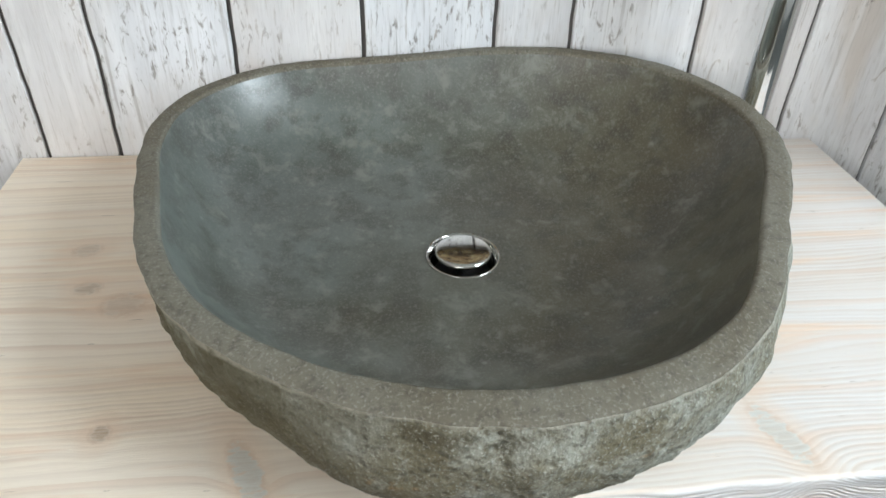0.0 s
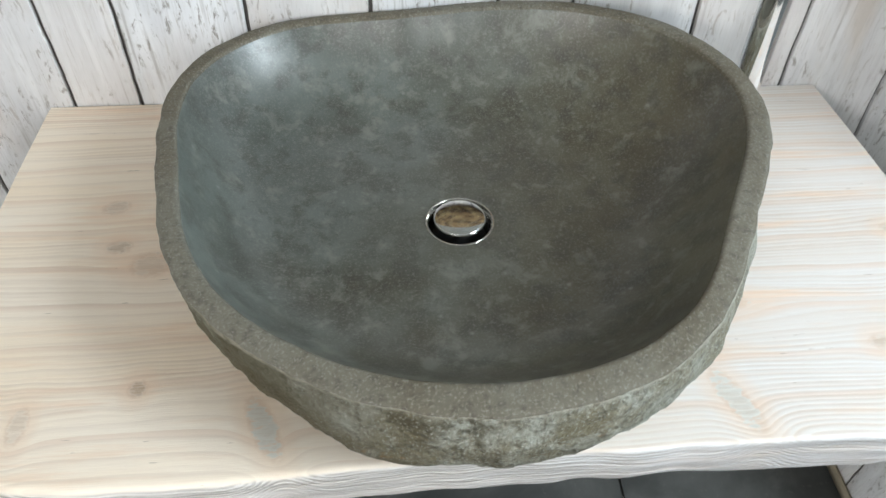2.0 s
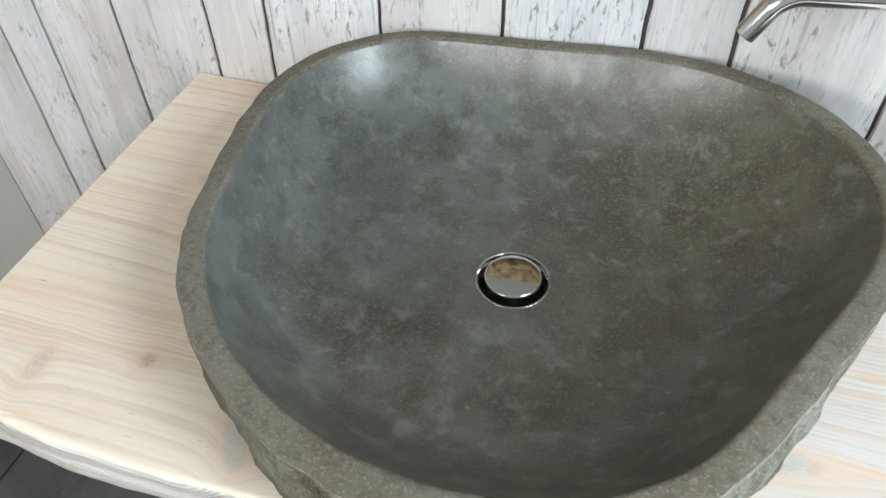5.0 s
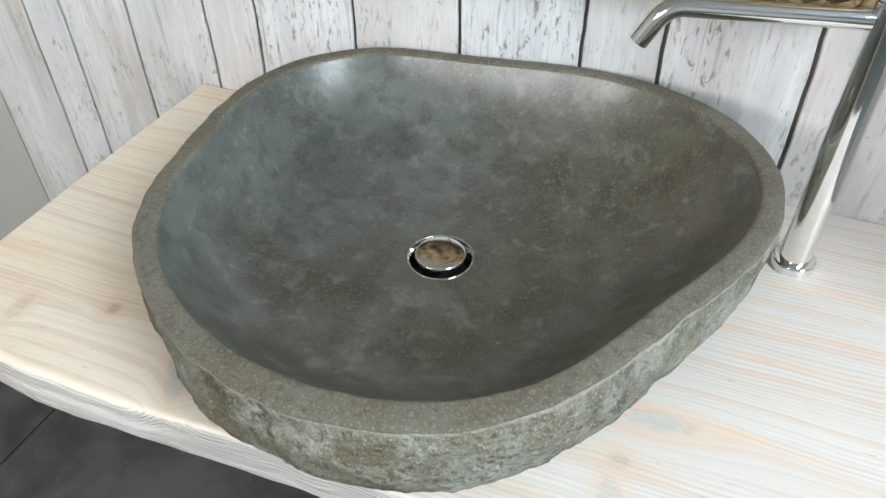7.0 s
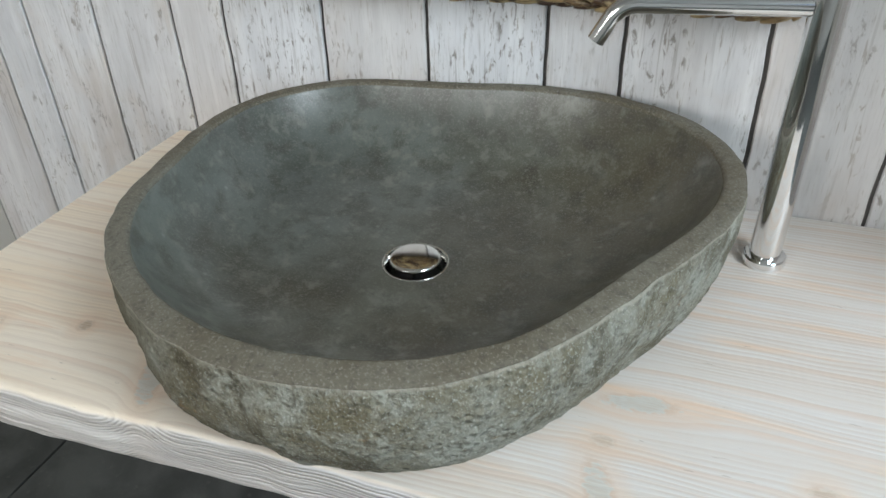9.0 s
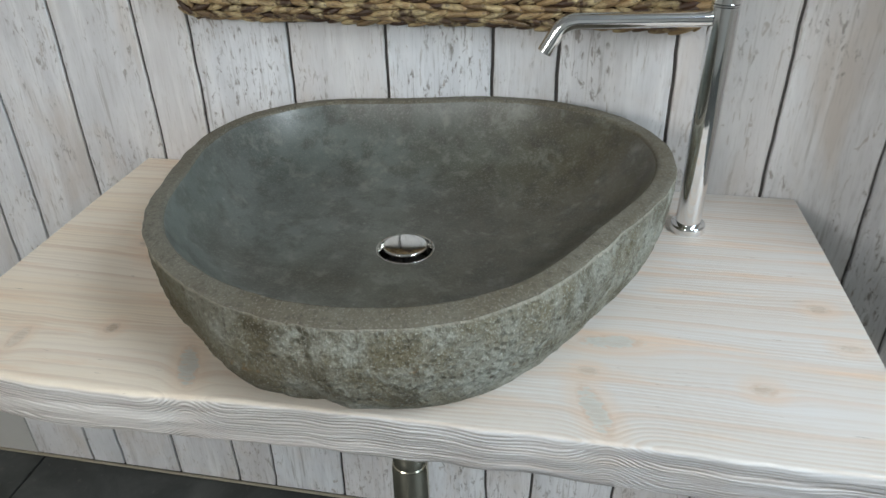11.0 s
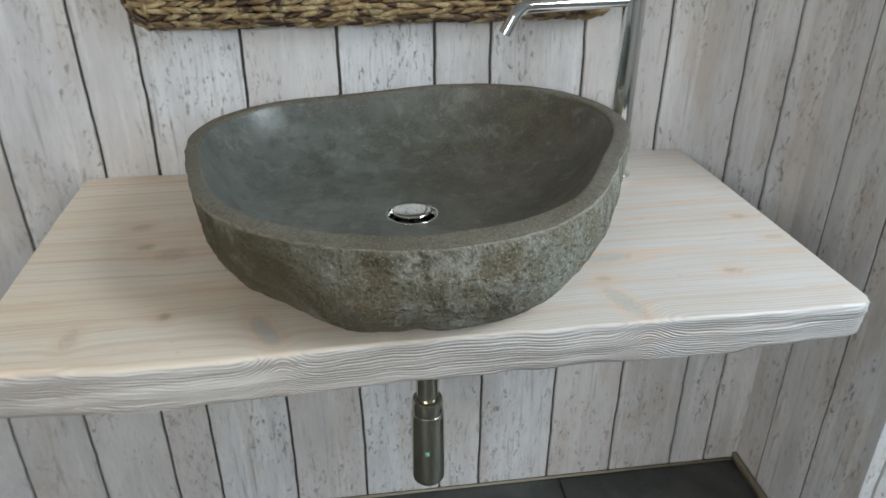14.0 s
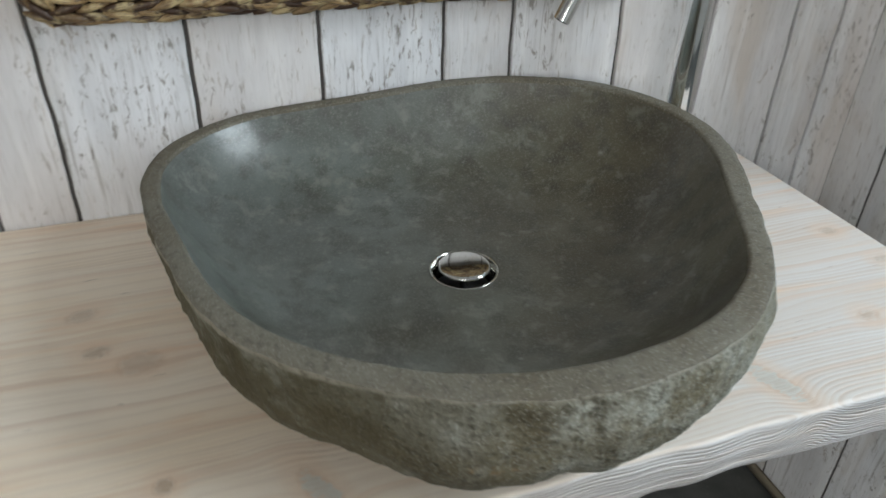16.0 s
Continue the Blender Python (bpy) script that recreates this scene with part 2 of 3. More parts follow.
def river_stone(name, honed):
    """Grey-green river stone: honed inside, sawn on the rim, natural crust outside."""
    n = Nodes(name)
    big = n.noise(9, None, 5, 0.6, 0.4)
    mid = n.noise(38, None, 5, 0.6, 0.0)
    fine = n.noise(420, None, 4, 0.7)
    crumb = n.noise(130, None, 4, 0.65)
    pits = n.cells(95)
    if honed == "inside":
        bx, by, bz = n.split(n.pos)
        # shade painted in: browner towards the right and front, paler grey-green towards the lit left
        lit_side = n.m("MULTIPLY_ADD", n.m("SUBTRACT", big, 0.5), 0.6, n.m("MULTIPLY_ADD", by, 0.35, n.m("MULTIPLY", bx, -1.0)))
        brown = n.mix(n.step(big, 0.30, 0.70), (0.052, 0.041, 0.021), (0.104, 0.088, 0.051))
        green = n.mix(n.step(big, 0.30, 0.70), (0.064, 0.071, 0.059), (0.124, 0.140, 0.124))
        col = n.mix(n.step(lit_side, -0.12, 0.36), brown, green)
        cloud = n.noise(34, n.mapped((1, 1, 1), None, 4.0), 5, 0.65, 0.4)
        col = n.mix(n.step(cloud, 0.52, 0.68, 0.0, 0.65), col, (0.205, 0.21, 0.175))
        col = n.mix(n.step(mid, 0.46, 0.66, 0.0, 0.66), col, (0.042, 0.038, 0.027))
        col = n.mix(n.step(n.noise(210, None, 4, 0.7), 0.50, 0.72, 0.0, 0.5), col, (0.165, 0.17, 0.15))
        col = n.mix(n.step(fine, 0.48, 0.66, 0.0, 0.36), col, (0.19, 0.195, 0.17))
        n.bsdf.inputs["Coat Weight"].default_value = 0.5
        n.bsdf.inputs["Coat Roughness"].default_value = 0.28
        dots = n.cells(42, n.mapped((1, 1, 1), None, 2.0))
        col = n.mix(n.m("MULTIPLY", n.step(dots, 0.03, 0.16, 1.0, 0.0), n.step(big, 0.42, 0.6, 0.05, 0.5)), col, (0.30, 0.31, 0.28))
        pit = n.m("MULTIPLY", n.step(pits, 0.05, 0.09, 1.0, 0.0), n.step(n.noise(24, n.mapped((1, 1, 1), None, 9.0), 2), 0.58, 0.64))
        col = n.mix(n.m("MULTIPLY", pit, 0.85), col, (0.012, 0.012, 0.010))
        height = n.m("SUBTRACT", n.m("MULTIPLY", fine, 0.35), pit)
        return n.done(col, n.step(mid, 0.3, 0.7, 0.36, 0.48), n.bump(height, 0.30, 0.0008, n.bump(mid, 0.04, 0.004)), spec=0.75)
    if honed == "rim":
        col = n.mix(n.step(big, 0.36, 0.64), (0.125, 0.106, 0.073), (0.168, 0.155, 0.120))
        col = n.mix(n.step(crumb, 0.46, 0.70, 0.0, 0.6), col, (0.066, 0.057, 0.042))
        col = n.mix(n.step(fine, 0.50, 0.68, 0.0, 0.6), col, (0.31, 0.295, 0.25))
        return n.done(col, 0.72, n.bump(n.m("MULTIPLY_ADD", crumb, 1.2, fine), 0.5, 0.0015), spec=0.4)
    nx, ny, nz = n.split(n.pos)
    rise = n.m("MULTIPLY_ADD", n.m("SUBTRACT", nx, 0.086), -0.0287, n.m("MULTIPLY_ADD", n.m("SUBTRACT", ny, 0.555), 0.0173, nz))
    col = n.mix(n.step(big, 0.36, 0.62), (0.170, 0.145, 0.090), (0.29, 0.285, 0.235))
    col = n.mix(n.step(n.noise(26, n.mapped((1, 1, 1), None, 7.0), 5, 0.68, 0.3), 0.46, 0.66, 0.0, 0.75), col, (0.37, 0.37, 0.315))
    col = n.mix(n.step(n.noise(15, n.mapped((1, 1, 1), None, 3.0), 5, 0.65, 0.5), 0.50, 0.64, 0.0, 0.85), col, (0.090, 0.074, 0.042))
    col = n.mix(n.step(crumb, 0.48, 0.66, 0.0, 0.7), col, (0.10, 0.09, 0.065))
    col = n.mix(n.step(fine, 0.52, 0.68, 0.0, 0.6), col, (0.52, 0.52, 0.46))
    rust = n.step(n.noise(46, n.mapped((1, 1, 1), None, 6.0), 3), 0.66, 0.74, 0.0, 0.6)
    col = n.mix(rust, col, (0.26, 0.15, 0.06))
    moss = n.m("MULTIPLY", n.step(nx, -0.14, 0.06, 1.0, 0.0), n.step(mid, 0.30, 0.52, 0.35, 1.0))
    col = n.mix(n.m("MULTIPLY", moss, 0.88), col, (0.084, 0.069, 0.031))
    worn = n.m("MULTIPLY", n.step(rise, 0.9195, 0.9230), n.step(crumb, 0.25, 0.55))
    col = n.mix(n.m("MULTIPLY", worn, 0.75), col, (0.40, 0.37, 0.30))
    chips = n.step(n.cells(120, n.mapped((1, 1, 1), None, 5.0)), 0.0, 0.5)
    height = n.m("MULTIPLY_ADD", crumb, 1.2, n.m("MULTIPLY_ADD", n.m("MULTIPLY_ADD", chips, 0.35, mid), 1.5, n.m("MULTIPLY", fine, 0.35)))
    return n.done(col, 0.78, n.bump(height, 1.0, 0.005), spec=0.35)


def chrome(name, tone=0.86, rough=0.06):
    n = Nodes(name)
    a = n.noise(25)
    col = n.mix(a, (tone * 0.96,) * 3, (tone, tone, tone * 1.0))
    return n.done(col, n.m("MULTIPLY_ADD", a, 0.05, rough - 0.02), None, 1.0)


def twisted_leaf():
    """Dried, twisted leaf strands, from dark brown to straw, varied strand by strand."""
    n = Nodes("twisted_leaf")
    local = n.add("ShaderNodeTexCoord").outputs["Object"]
    lines = n.noise(1.0, n.mapped((40, 600, 600), local), 3)
    blot = n.noise(45)
    col = n.mix(n.step(n.rand, 0.22, 0.78), (0.050, 0.023, 0.011), (0.33, 0.215, 0.100))
    col = n.mix(n.step(blot, 0.47, 0.62, 0.0, 0.75), col, (0.55, 0.43, 0.23))
    col = n.mix(n.step(lines, 0.5, 0.68, 0.0, 0.75), col, (0.045, 0.022, 0.012))
    return n.done(col, n.step(blot, 0.3, 0.7, 0.38, 0.55), n.bump(lines, 0.6, 0.0015))


def slate_tile():
    n = Nodes("slate_tile")
    off = n.m("MULTIPLY", n.rand, 11.0)
    a = n.noise(6, n.mapped((1, 1, 1), None, off), 6, 0.62, 0.5)
    b = n.noise(70, None, 4)
    col = n.mix(n.step(a, 0.34, 0.68), (0.028, 0.030, 0.028), (0.072, 0.074, 0.069))
    col = n.mix(n.step(b, 0.58, 0.75, 0.0, 0.35), col, (0.13, 0.125, 0.11))
    return n.done(col, n.step(a, 0.3, 0.7, 0.42, 0.6), n.bump(n.m("MULTIPLY_ADD", b, 0.3, a), 0.35, 0.004))


M_BOARD = weathered_board()
M_GROOVE = plain("groove_shadow_paint", (0.10, 0.092, 0.085), 0.8)
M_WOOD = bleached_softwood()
M_BOWL = river_stone("honed_stone", "inside")
M_RIM = river_stone("sawn_stone", "rim")
M_CRUST = river_stone("stone_crust", "crust")
M_CHROME = chrome("chrome")
M_CAP = plain("worn_chrome", (0.76, 0.75, 0.72), 0.075, metal=1.0, grain=30, vary=0.04, bump=0.008)
M_STEEL = plain("satin_steel", (0.56, 0.53, 0.43), 0.13, metal=0.95, grain=40, vary=0.06, bump=0.0)
M_LEAF = twisted_leaf()
M_SLATE = slate_tile()
M_GROUT = plain("grout", (0.085, 0.083, 0.077), 0.9, grain=200)
M_PLASTER = plain("plaster", (0.44, 0.42, 0.385), 0.85, grain=45, vary=0.05)
M_CEIL = plain("ceiling_paint", (0.46, 0.45, 0.43), 0.9, grain=30, vary=0.03)
M_TRIM = plain("beige_trim", (0.30, 0.255, 0.185), 0.6, grain=80)
M_FRAME = plain("window_paint", (0.75, 0.75, 0.74), 0.4, grain=40, vary=0.04)
M_DARK = plain("dark_backing", (0.035, 0.02, 0.012), 0.8)
M_RUBBER = plain("black_seal", (0.02, 0.02, 0.02), 0.5)
M_GREEN = plain("green_print", (0.10, 0.42, 0.30), 0.5)
M_WHITE = plain("white_print", (0.70, 0.74, 0.72), 0.5)
nm = Nodes("mirror_silver")
M_MIRROR = nm.done((0.90, 0.92, 0.91), 0.015, None, 1.0)
ng = Nodes("window_glass")
ng.bsdf.inputs["Transmission Weight"].default_value = 1.0
M_GLASS = ng.done((0.95, 0.98, 0.97), 0.0)


# ---- mesh helpers ----
def mesh_from(bm, name, material, smooth=True):
    data = bpy.data.meshes.new(name)
    bmesh.ops.recalc_face_normals(bm, faces=bm.faces)
    bm.to_mesh(data)
    bm.free()
    data.materials.append(material)
    data.polygons.foreach_set("use_smooth", [smooth] * len(data.polygons))
    return data


def part(name, bm, material, parent=None, label="", smooth=True):
    ob = new(name, mesh_from(bm, name, material, smooth))
    ob.parent = parent
    if label:
        tagged(ob, label)
    return ob


def box(x0, x1, y0, y1, z0, z1, bevel=0.0, bm=None):
    made = bm or bmesh.new()
    cube = bmesh.ops.create_cube(made, size=1.0)["verts"]
    for v in cube:
        v.co = Vector((x0 + (v.co.x + 0.5) * (x1 - x0), y0 + (v.co.y + 0.5) * (y1 - y0), z0 + (v.co.z + 0.5) * (z1 - z0)))
    if bevel:
        edges = list({e for v in cube for e in v.link_edges})
        bmesh.ops.bevel(made, geom=edges, offset=bevel, segments=2, affect="EDGES")
    return made


def lathe(profile, sides=48, centre=(0, 0, 0), cap=True):
    """A turned body round the z axis from (radius, height) pairs."""
    bm = bmesh.new()
    rings = []
    for r, h in profile:
        rings.append([bm.verts.new((centre[0] + r * math.cos(2 * math.pi * i / sides), centre[1] + r * math.sin(2 * math.pi * i / sides), centre[2] + h)) for i in range(sides)])
    for a, b in zip(rings, rings[1:]):
        for i in range(sides):
            bm.faces.new((a[i], a[(i + 1) % sides], b[(i + 1) % sides], b[i]))
    if cap:
        bm.faces.new(rings[0])
        bm.faces.new(rings[-1])
    return bm


def sweep(path, radius, sides=24, hollow=0.0):
    """A round tube along a path that lies in an upright plane."""
    bm = bmesh.new()
    rings = []
    path = [Vector(p) for p in path]
    flat = (path[-1] - path[0])
    side = flat.cross(Vector((0, 0, 1))).normalized()
    for i, p in enumerate(path):
        ahead = (path[min(i + 1, len(path) - 1)] - path[max(i - 1, 0)]).normalized()
        up = side.cross(ahead).normalized()
        rings.append([bm.verts.new(p + radius * (math.cos(2 * math.pi * k / sides) * side + math.sin(2 * math.pi * k / sides) * up)) for k in range(sides)])
    for a, b in zip(rings, rings[1:]):
        for k in range(sides):
            bm.faces.new((a[k], a[(k + 1) % sides], b[(k + 1) % sides], b[k]))
    bm.faces.new(rings[0])
    if hollow:
        end, ahead = path[-1], (path[-1] - path[-2]).normalized()
        up = side.cross(ahead).normalized()
        inner, deep = [], []
        for k in range(sides):
            ray = math.cos(2 * math.pi * k / sides) * side + math.sin(2 * math.pi * k / sides) * up
            inner.append(bm.verts.new(end + hollow * ray))
            deep.append(bm.verts.new(end + hollow * ray - 0.006 * ahead))
        for k in range(sides):
            j = (k + 1) % sides
            bm.faces.new((rings[-1][k], rings[-1][j], inner[j], inner[k]))
            bm.faces.new((inner[k], inner[j], deep[j], deep[k]))
        bm.faces.new(deep)
    else:
        bm.faces.new(rings[-1])
    return bm


def crisp(ob, degrees=35):
    """Keeps edges sharper than this from being smoothed over."""
    bm = bmesh.new()
    bm.from_mesh(ob.data)
    for e in bm.edges:
        if len(e.link_faces) == 2 and e.calc_face_angle(0) > radians(degrees):
            e.smooth = False
    bm.to_mesh(ob.data)
    bm.free()
    return ob


# ---- the room ----
WALL_Y, CORNER_X, END_Y, HIGH = 0.840, 0.872, 0.478, 2.5
floor = part("floor", box(-2.4, 2.6, -2.6, 1.0, -0.12, -0.006), M_GROUT, None, smooth=False)
tagged(floor, "dark slate tile floor with narrow grey grout joints", "floor", kind="structure")
north = part("wall_north", box(-2.4, 1.0, WALL_Y + 0.006, 1.0, -0.006, HIGH), M_GROOVE, None, smooth=False)
tagged(north, "back wall clad in whitewashed weathered upright boards", "wall", kind="structure")
niche = part("wall_east_niche", box(CORNER_X + 0.0024, 1.0, END_Y + 0.006, WALL_Y + 0.006, -0.006, HIGH), M_GROOVE, None, smooth=False)
tagged(niche, "short side wall clad in whitewashed weathered boards", "wall", kind="structure")
ret = part("wall_return", box(1.0, 2.6, END_Y + 0.006, 1.0, -0.006, HIGH), M_PLASTER, None, smooth=False)
tagged(ret, "plain pale wall beyond the board-clad corner", "wall", kind="structure")
west = part("wall_west", box(-2.6, -2.4, -2.6, 1.0, -0.006, HIGH), M_PLASTER, None, smooth=False)
tagged(west, "plain pale plastered side wall", "wall", kind="structure")
bm = bmesh.new()
for x0, x1, y0, y1 in ((-2.6, 1.4, -2.7, 1.0), (2.5, 2.7, -2.7, 1.0), (1.4, 2.5, -2.7, -1.35), (1.4, 2.5, 0.2, 1.0)):
    box(x0, x1, y0, y1, HIGH, HIGH + 0.1, bm=bm)
ceil = part("ceiling", bm, M_CEIL, None, smooth=False)
tagged(ceil, "plain pale painted ceiling with a roof window", "ceiling", kind="structure")


def holed_wall(along_x, fixed0, fixed1, a0, a1, h0, h1, s0, s1):
    """A wall with one window opening from a0 to a1 and h0 to h1."""
    bm = bmesh.new()
    for p0, p1, z0, z1 in ((s0, a0, -0.006, HIGH), (a1, s1, -0.006, HIGH), (a0, a1, -0.006, h0), (a0, a1, h1, HIGH)):
        if along_x:
            box(p0, p1, fixed0, fixed1, z0, z1, bm=bm)
        else:
            box(fixed0, fixed1, p0, p1, z0, z1, bm=bm)
    return bm


east = part("wall_east", holed_wall(False, 2.6, 2.8, -1.7, 0.3, 0.95, 2.3, -2.6, 1.0), M_PLASTER, None, smooth=False)
tagged(east, "plain plastered wall with a wide window", "wall", kind="structure")
south = part("wall_south", holed_wall(True, -2.8, -2.6, -2.1, -0.4, 1.50, 2.45, -2.6, 2.8), M_PLASTER, None, smooth=False)
tagged(south, "plain pale plastered wall with a window behind the walk", "wall", kind="structure")



def window(name, along_x, fixed, a0, a1, h0, h1):
    top = tagged(new(name), "white-framed window with two clear panes", "window", kind="structure")

    def bar(label, p0, p1, z0, z1, thick, mat=M_FRAME):
        lo, hi = fixed - thick / 2, fixed + thick / 2
        return part(label, box(p0, p1, lo, hi, z0, z1, 0.004) if along_x else box(lo, hi, p0, p1, z0, z1, 0.004), mat, top, smooth=False)

    mid = (a0 + a1) / 2
    bar("frame_side", a0 + 0.002, a0 + 0.07, h0 + 0.002, h1 - 0.002, 0.07)
    bar("frame_side", a1 - 0.07, a1 - 0.002, h0 + 0.002, h1 - 0.002, 0.07)
    bar("frame_bottom", a0 + 0.072, a1 - 0.072, h0 + 0.002, h0 + 0.07, 0.07)
    bar("frame_top", a0 + 0.072, a1 - 0.072, h1 - 0.07, h1 - 0.002, 0.07)
    bar("mullion", mid - 0.03, mid + 0.03, h0 + 0.072, h1 - 0.072, 0.07)
    for p0, p1 in ((a0 + 0.072, mid - 0.032), (mid + 0.032, a1 - 0.072)):
        bar("pane", p0, p1, h0 + 0.072, h1 - 0.072, 0.012, M_GLASS).visible_shadow = False


window("window_1", False, 2.70, -1.7, 0.3, 0.95, 2.3)
window("window_2", True, -2.70, -2.1, -0.4, 1.50, 2.45)
ground = part("ground", box(-60, 60, -60, 60, -0.45, -0.35), plain("outside_ground", (0.18, 0.17, 0.14), 0.9, grain=3), None, smooth=False)
tagged(ground, "bare pale ground outside the windows", "ground", kind="structure")

trim = part("baseboard", box(-2.4, CORNER_X - 0.012, WALL_Y - 0.008, WALL_Y - 0.001, 0.0, 0.0045, 0.001), M_TRIM)
tagged(trim, "thin pale strip where wall meets tiles", "trim", kind="structure")
trim2 = part("baseboard", box(CORNER_X - 0.0125, CORNER_X - 0.001, END_Y - 0.3, WALL_Y - 0.001, 0.0, 0.022, 0.003), M_TRIM)
tagged(trim2, "narrow beige strip along the side wall's foot", "trim", kind="structure")

# ---- worktop plank ----
TOP = 0.793


def plank_mesh():
    """A thick slab with square ends, a rounded brushed front and an uneven underside."""
    bm = bmesh.new()
    nx, loops = 210, []
    x0, x1 = -0.424, 0.615
    for i in range(nx + 1):
        x = x0 + (x1 - x0) * i / nx
        wob = 0.005 * noise.noise((x * 5, 1.7, 0)) + 0.0022 * noise.noise((x * 21, 4.1, 0))
        front = 0.302 - 0.012 * max(0.0, min(1.0, (0.16 - x) / 0.3)) * max(0.0, min(1.0, (x - x0) / 0.16)) + wob + 0.024 * max(0.0, (x0 + 0.026 - x) / 0.026) ** 2 + 0.010 * max(0.0, (x - x1 + 0.025) / 0.025) ** 3
        low = 0.727 + 0.006 * noise.noise((x * 3.1, 7.3, 0)) + 0.0028 * noise.noise((x * 26, 2.2, 0)) + 0.015 * max(0.0, (x - 0.42) / 0.2)
        roll = 0.0045 + 0.006 * max(0.0, min(1.0, (0.1 - x) / 0.4))
        pts = [(0.838, TOP), (0.70, TOP), (0.55, TOP), (0.42, TOP), (front + 0.03, TOP)]
        for k in range(7):
            a = math.pi / 2 * k / 6
            pts.append((front + roll - roll * math.sin(a), TOP - roll + roll * math.cos(a)))
        rows = 14
        for k in range(1, rows + 1):
            z = TOP - roll + (low + 0.006 - TOP + roll) * k / rows
            ridge = 0.0013 * noise.noise((x * 9, z * 420, 3.3)) + 0.0022 * noise.noise((x * 6, z * 60, 8.8))
            pts.append((front + ridge + 0.004 * (k / rows) ** 3, z))
        pts += [(front + 0.012, low), (0.42, low + 0.001), (0.838, low + 0.001)]
        skew = (x - 0.1) / 0.52
        lean = 0.019 * max(0.0, skew) + 0.024 * max(0.0, -skew)
        loops.append([bm.verts.new((x + lean * (0.45 - y), y, z)) for y, z in pts])
    for a, b in zip(loops, loops[1:]):
        for k in range(len(a)):
            j = (k + 1) % len(a)
            bm.faces.new((a[k], a[j], b[j], b[k]))
    ends = [bm.faces.new(loops[0]), bm.faces.new(loops[-1])]
    rim = [e for f in ends for e in f.edges]
    bmesh.ops.bevel(bm, geom=rim, offset=0.0025, segments=2, affect="EDGES")
    return bm


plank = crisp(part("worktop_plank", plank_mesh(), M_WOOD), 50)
tagged(plank, "thick whitewashed softwood plank with brushed uneven front edge", "worktop")

# ---- stone basin ----
CX, CY, BOWL_Z = 0.086, 0.555, 0.828
# harmonics of the rim's outer outline: mean, then cosine and sine parts
OUTER = [(0.3036, 0.0), (-0.0019, 0.0187), (0.0004, -0.0011), (0.0036, 0.019), (-0.0065, 0.0045), (0.0034, 0.0018), (-0.0015, 0.0011), (0.0006, -0.0007)]
# the rim's gentle rise and fall round the bowl
RISE = [(0.9247, 0.0), (0.0086, -0.0052), (0.0013, 0.0026), (-0.002, -0.0005)]


def outline(parts, a):
    return parts[0][0] + sum(p * math.cos(k * a) + q * math.sin(k * a) for k, (p, q) in enumerate(parts) if k)


def lump(a, centre, width):
    d = (math.degrees(a) - centre + 180) % 360 - 180
    return math.exp(-(d / width) ** 2)


def near_wall(r, s):
    """Eases a radius off where the basin's back comes close to the boards."""
    if s < 0.3:
        return r
    reach = (0.8355 - CY) / s
    return (r ** -40 + reach ** -40) ** (-1 / 40)


def edge_out(a):
    c, s = math.cos(a), math.sin(a)
    calm = 1.0 - 0.75 * lump(a, 95, 45)
    far = near_wall(outline(OUTER, a), s)
    return far + calm * (0.0022 * noise.noise((9 * c, 9 * s, 0.3)) + 0.0008 * noise.noise((34 * c, 34 * s, 1.3)))


def edge_in(a):
    c, s = math.cos(a), math.sin(a)
    width = 0.0205 + 0.0065 * lump(a, 275, 32) + 0.004 * lump(a, 0, 35) - 0.004 * lump(a, 100, 50)
    return near_wall(outline(OUTER, a), s) - width + 0.0008 * noise.noise((12 * c, 12 * s, 5.3))


def rim_z(a):
    c, s = math.cos(a), math.sin(a)
    return outline(RISE, a) + 0.007 * lump(a, 92, 42) + 0.0010 * noise.noise((3 * c, 3 * s, 9.1))


def round_grid(rows, sides):
    """Faces between closed rows of points; row: function of the angle that gives radius and height."""
    bm = bmesh.new()
    rings = []
    for row in rows:
        ring = []
        for i in range(sides):
            a = 2 * math.pi * i / sides
            r, z = row(a)
            ring.append(bm.verts.new((CX + r * math.cos(a), CY + r * math.sin(a), z)))
        rings.append(ring)
    for p, q in zip(rings, rings[1:]):
        for i in range(sides):
            j = (i + 1) % sides
            bm.faces.new((p[i], p[j], q[j], q[i]))
    return bm, rings


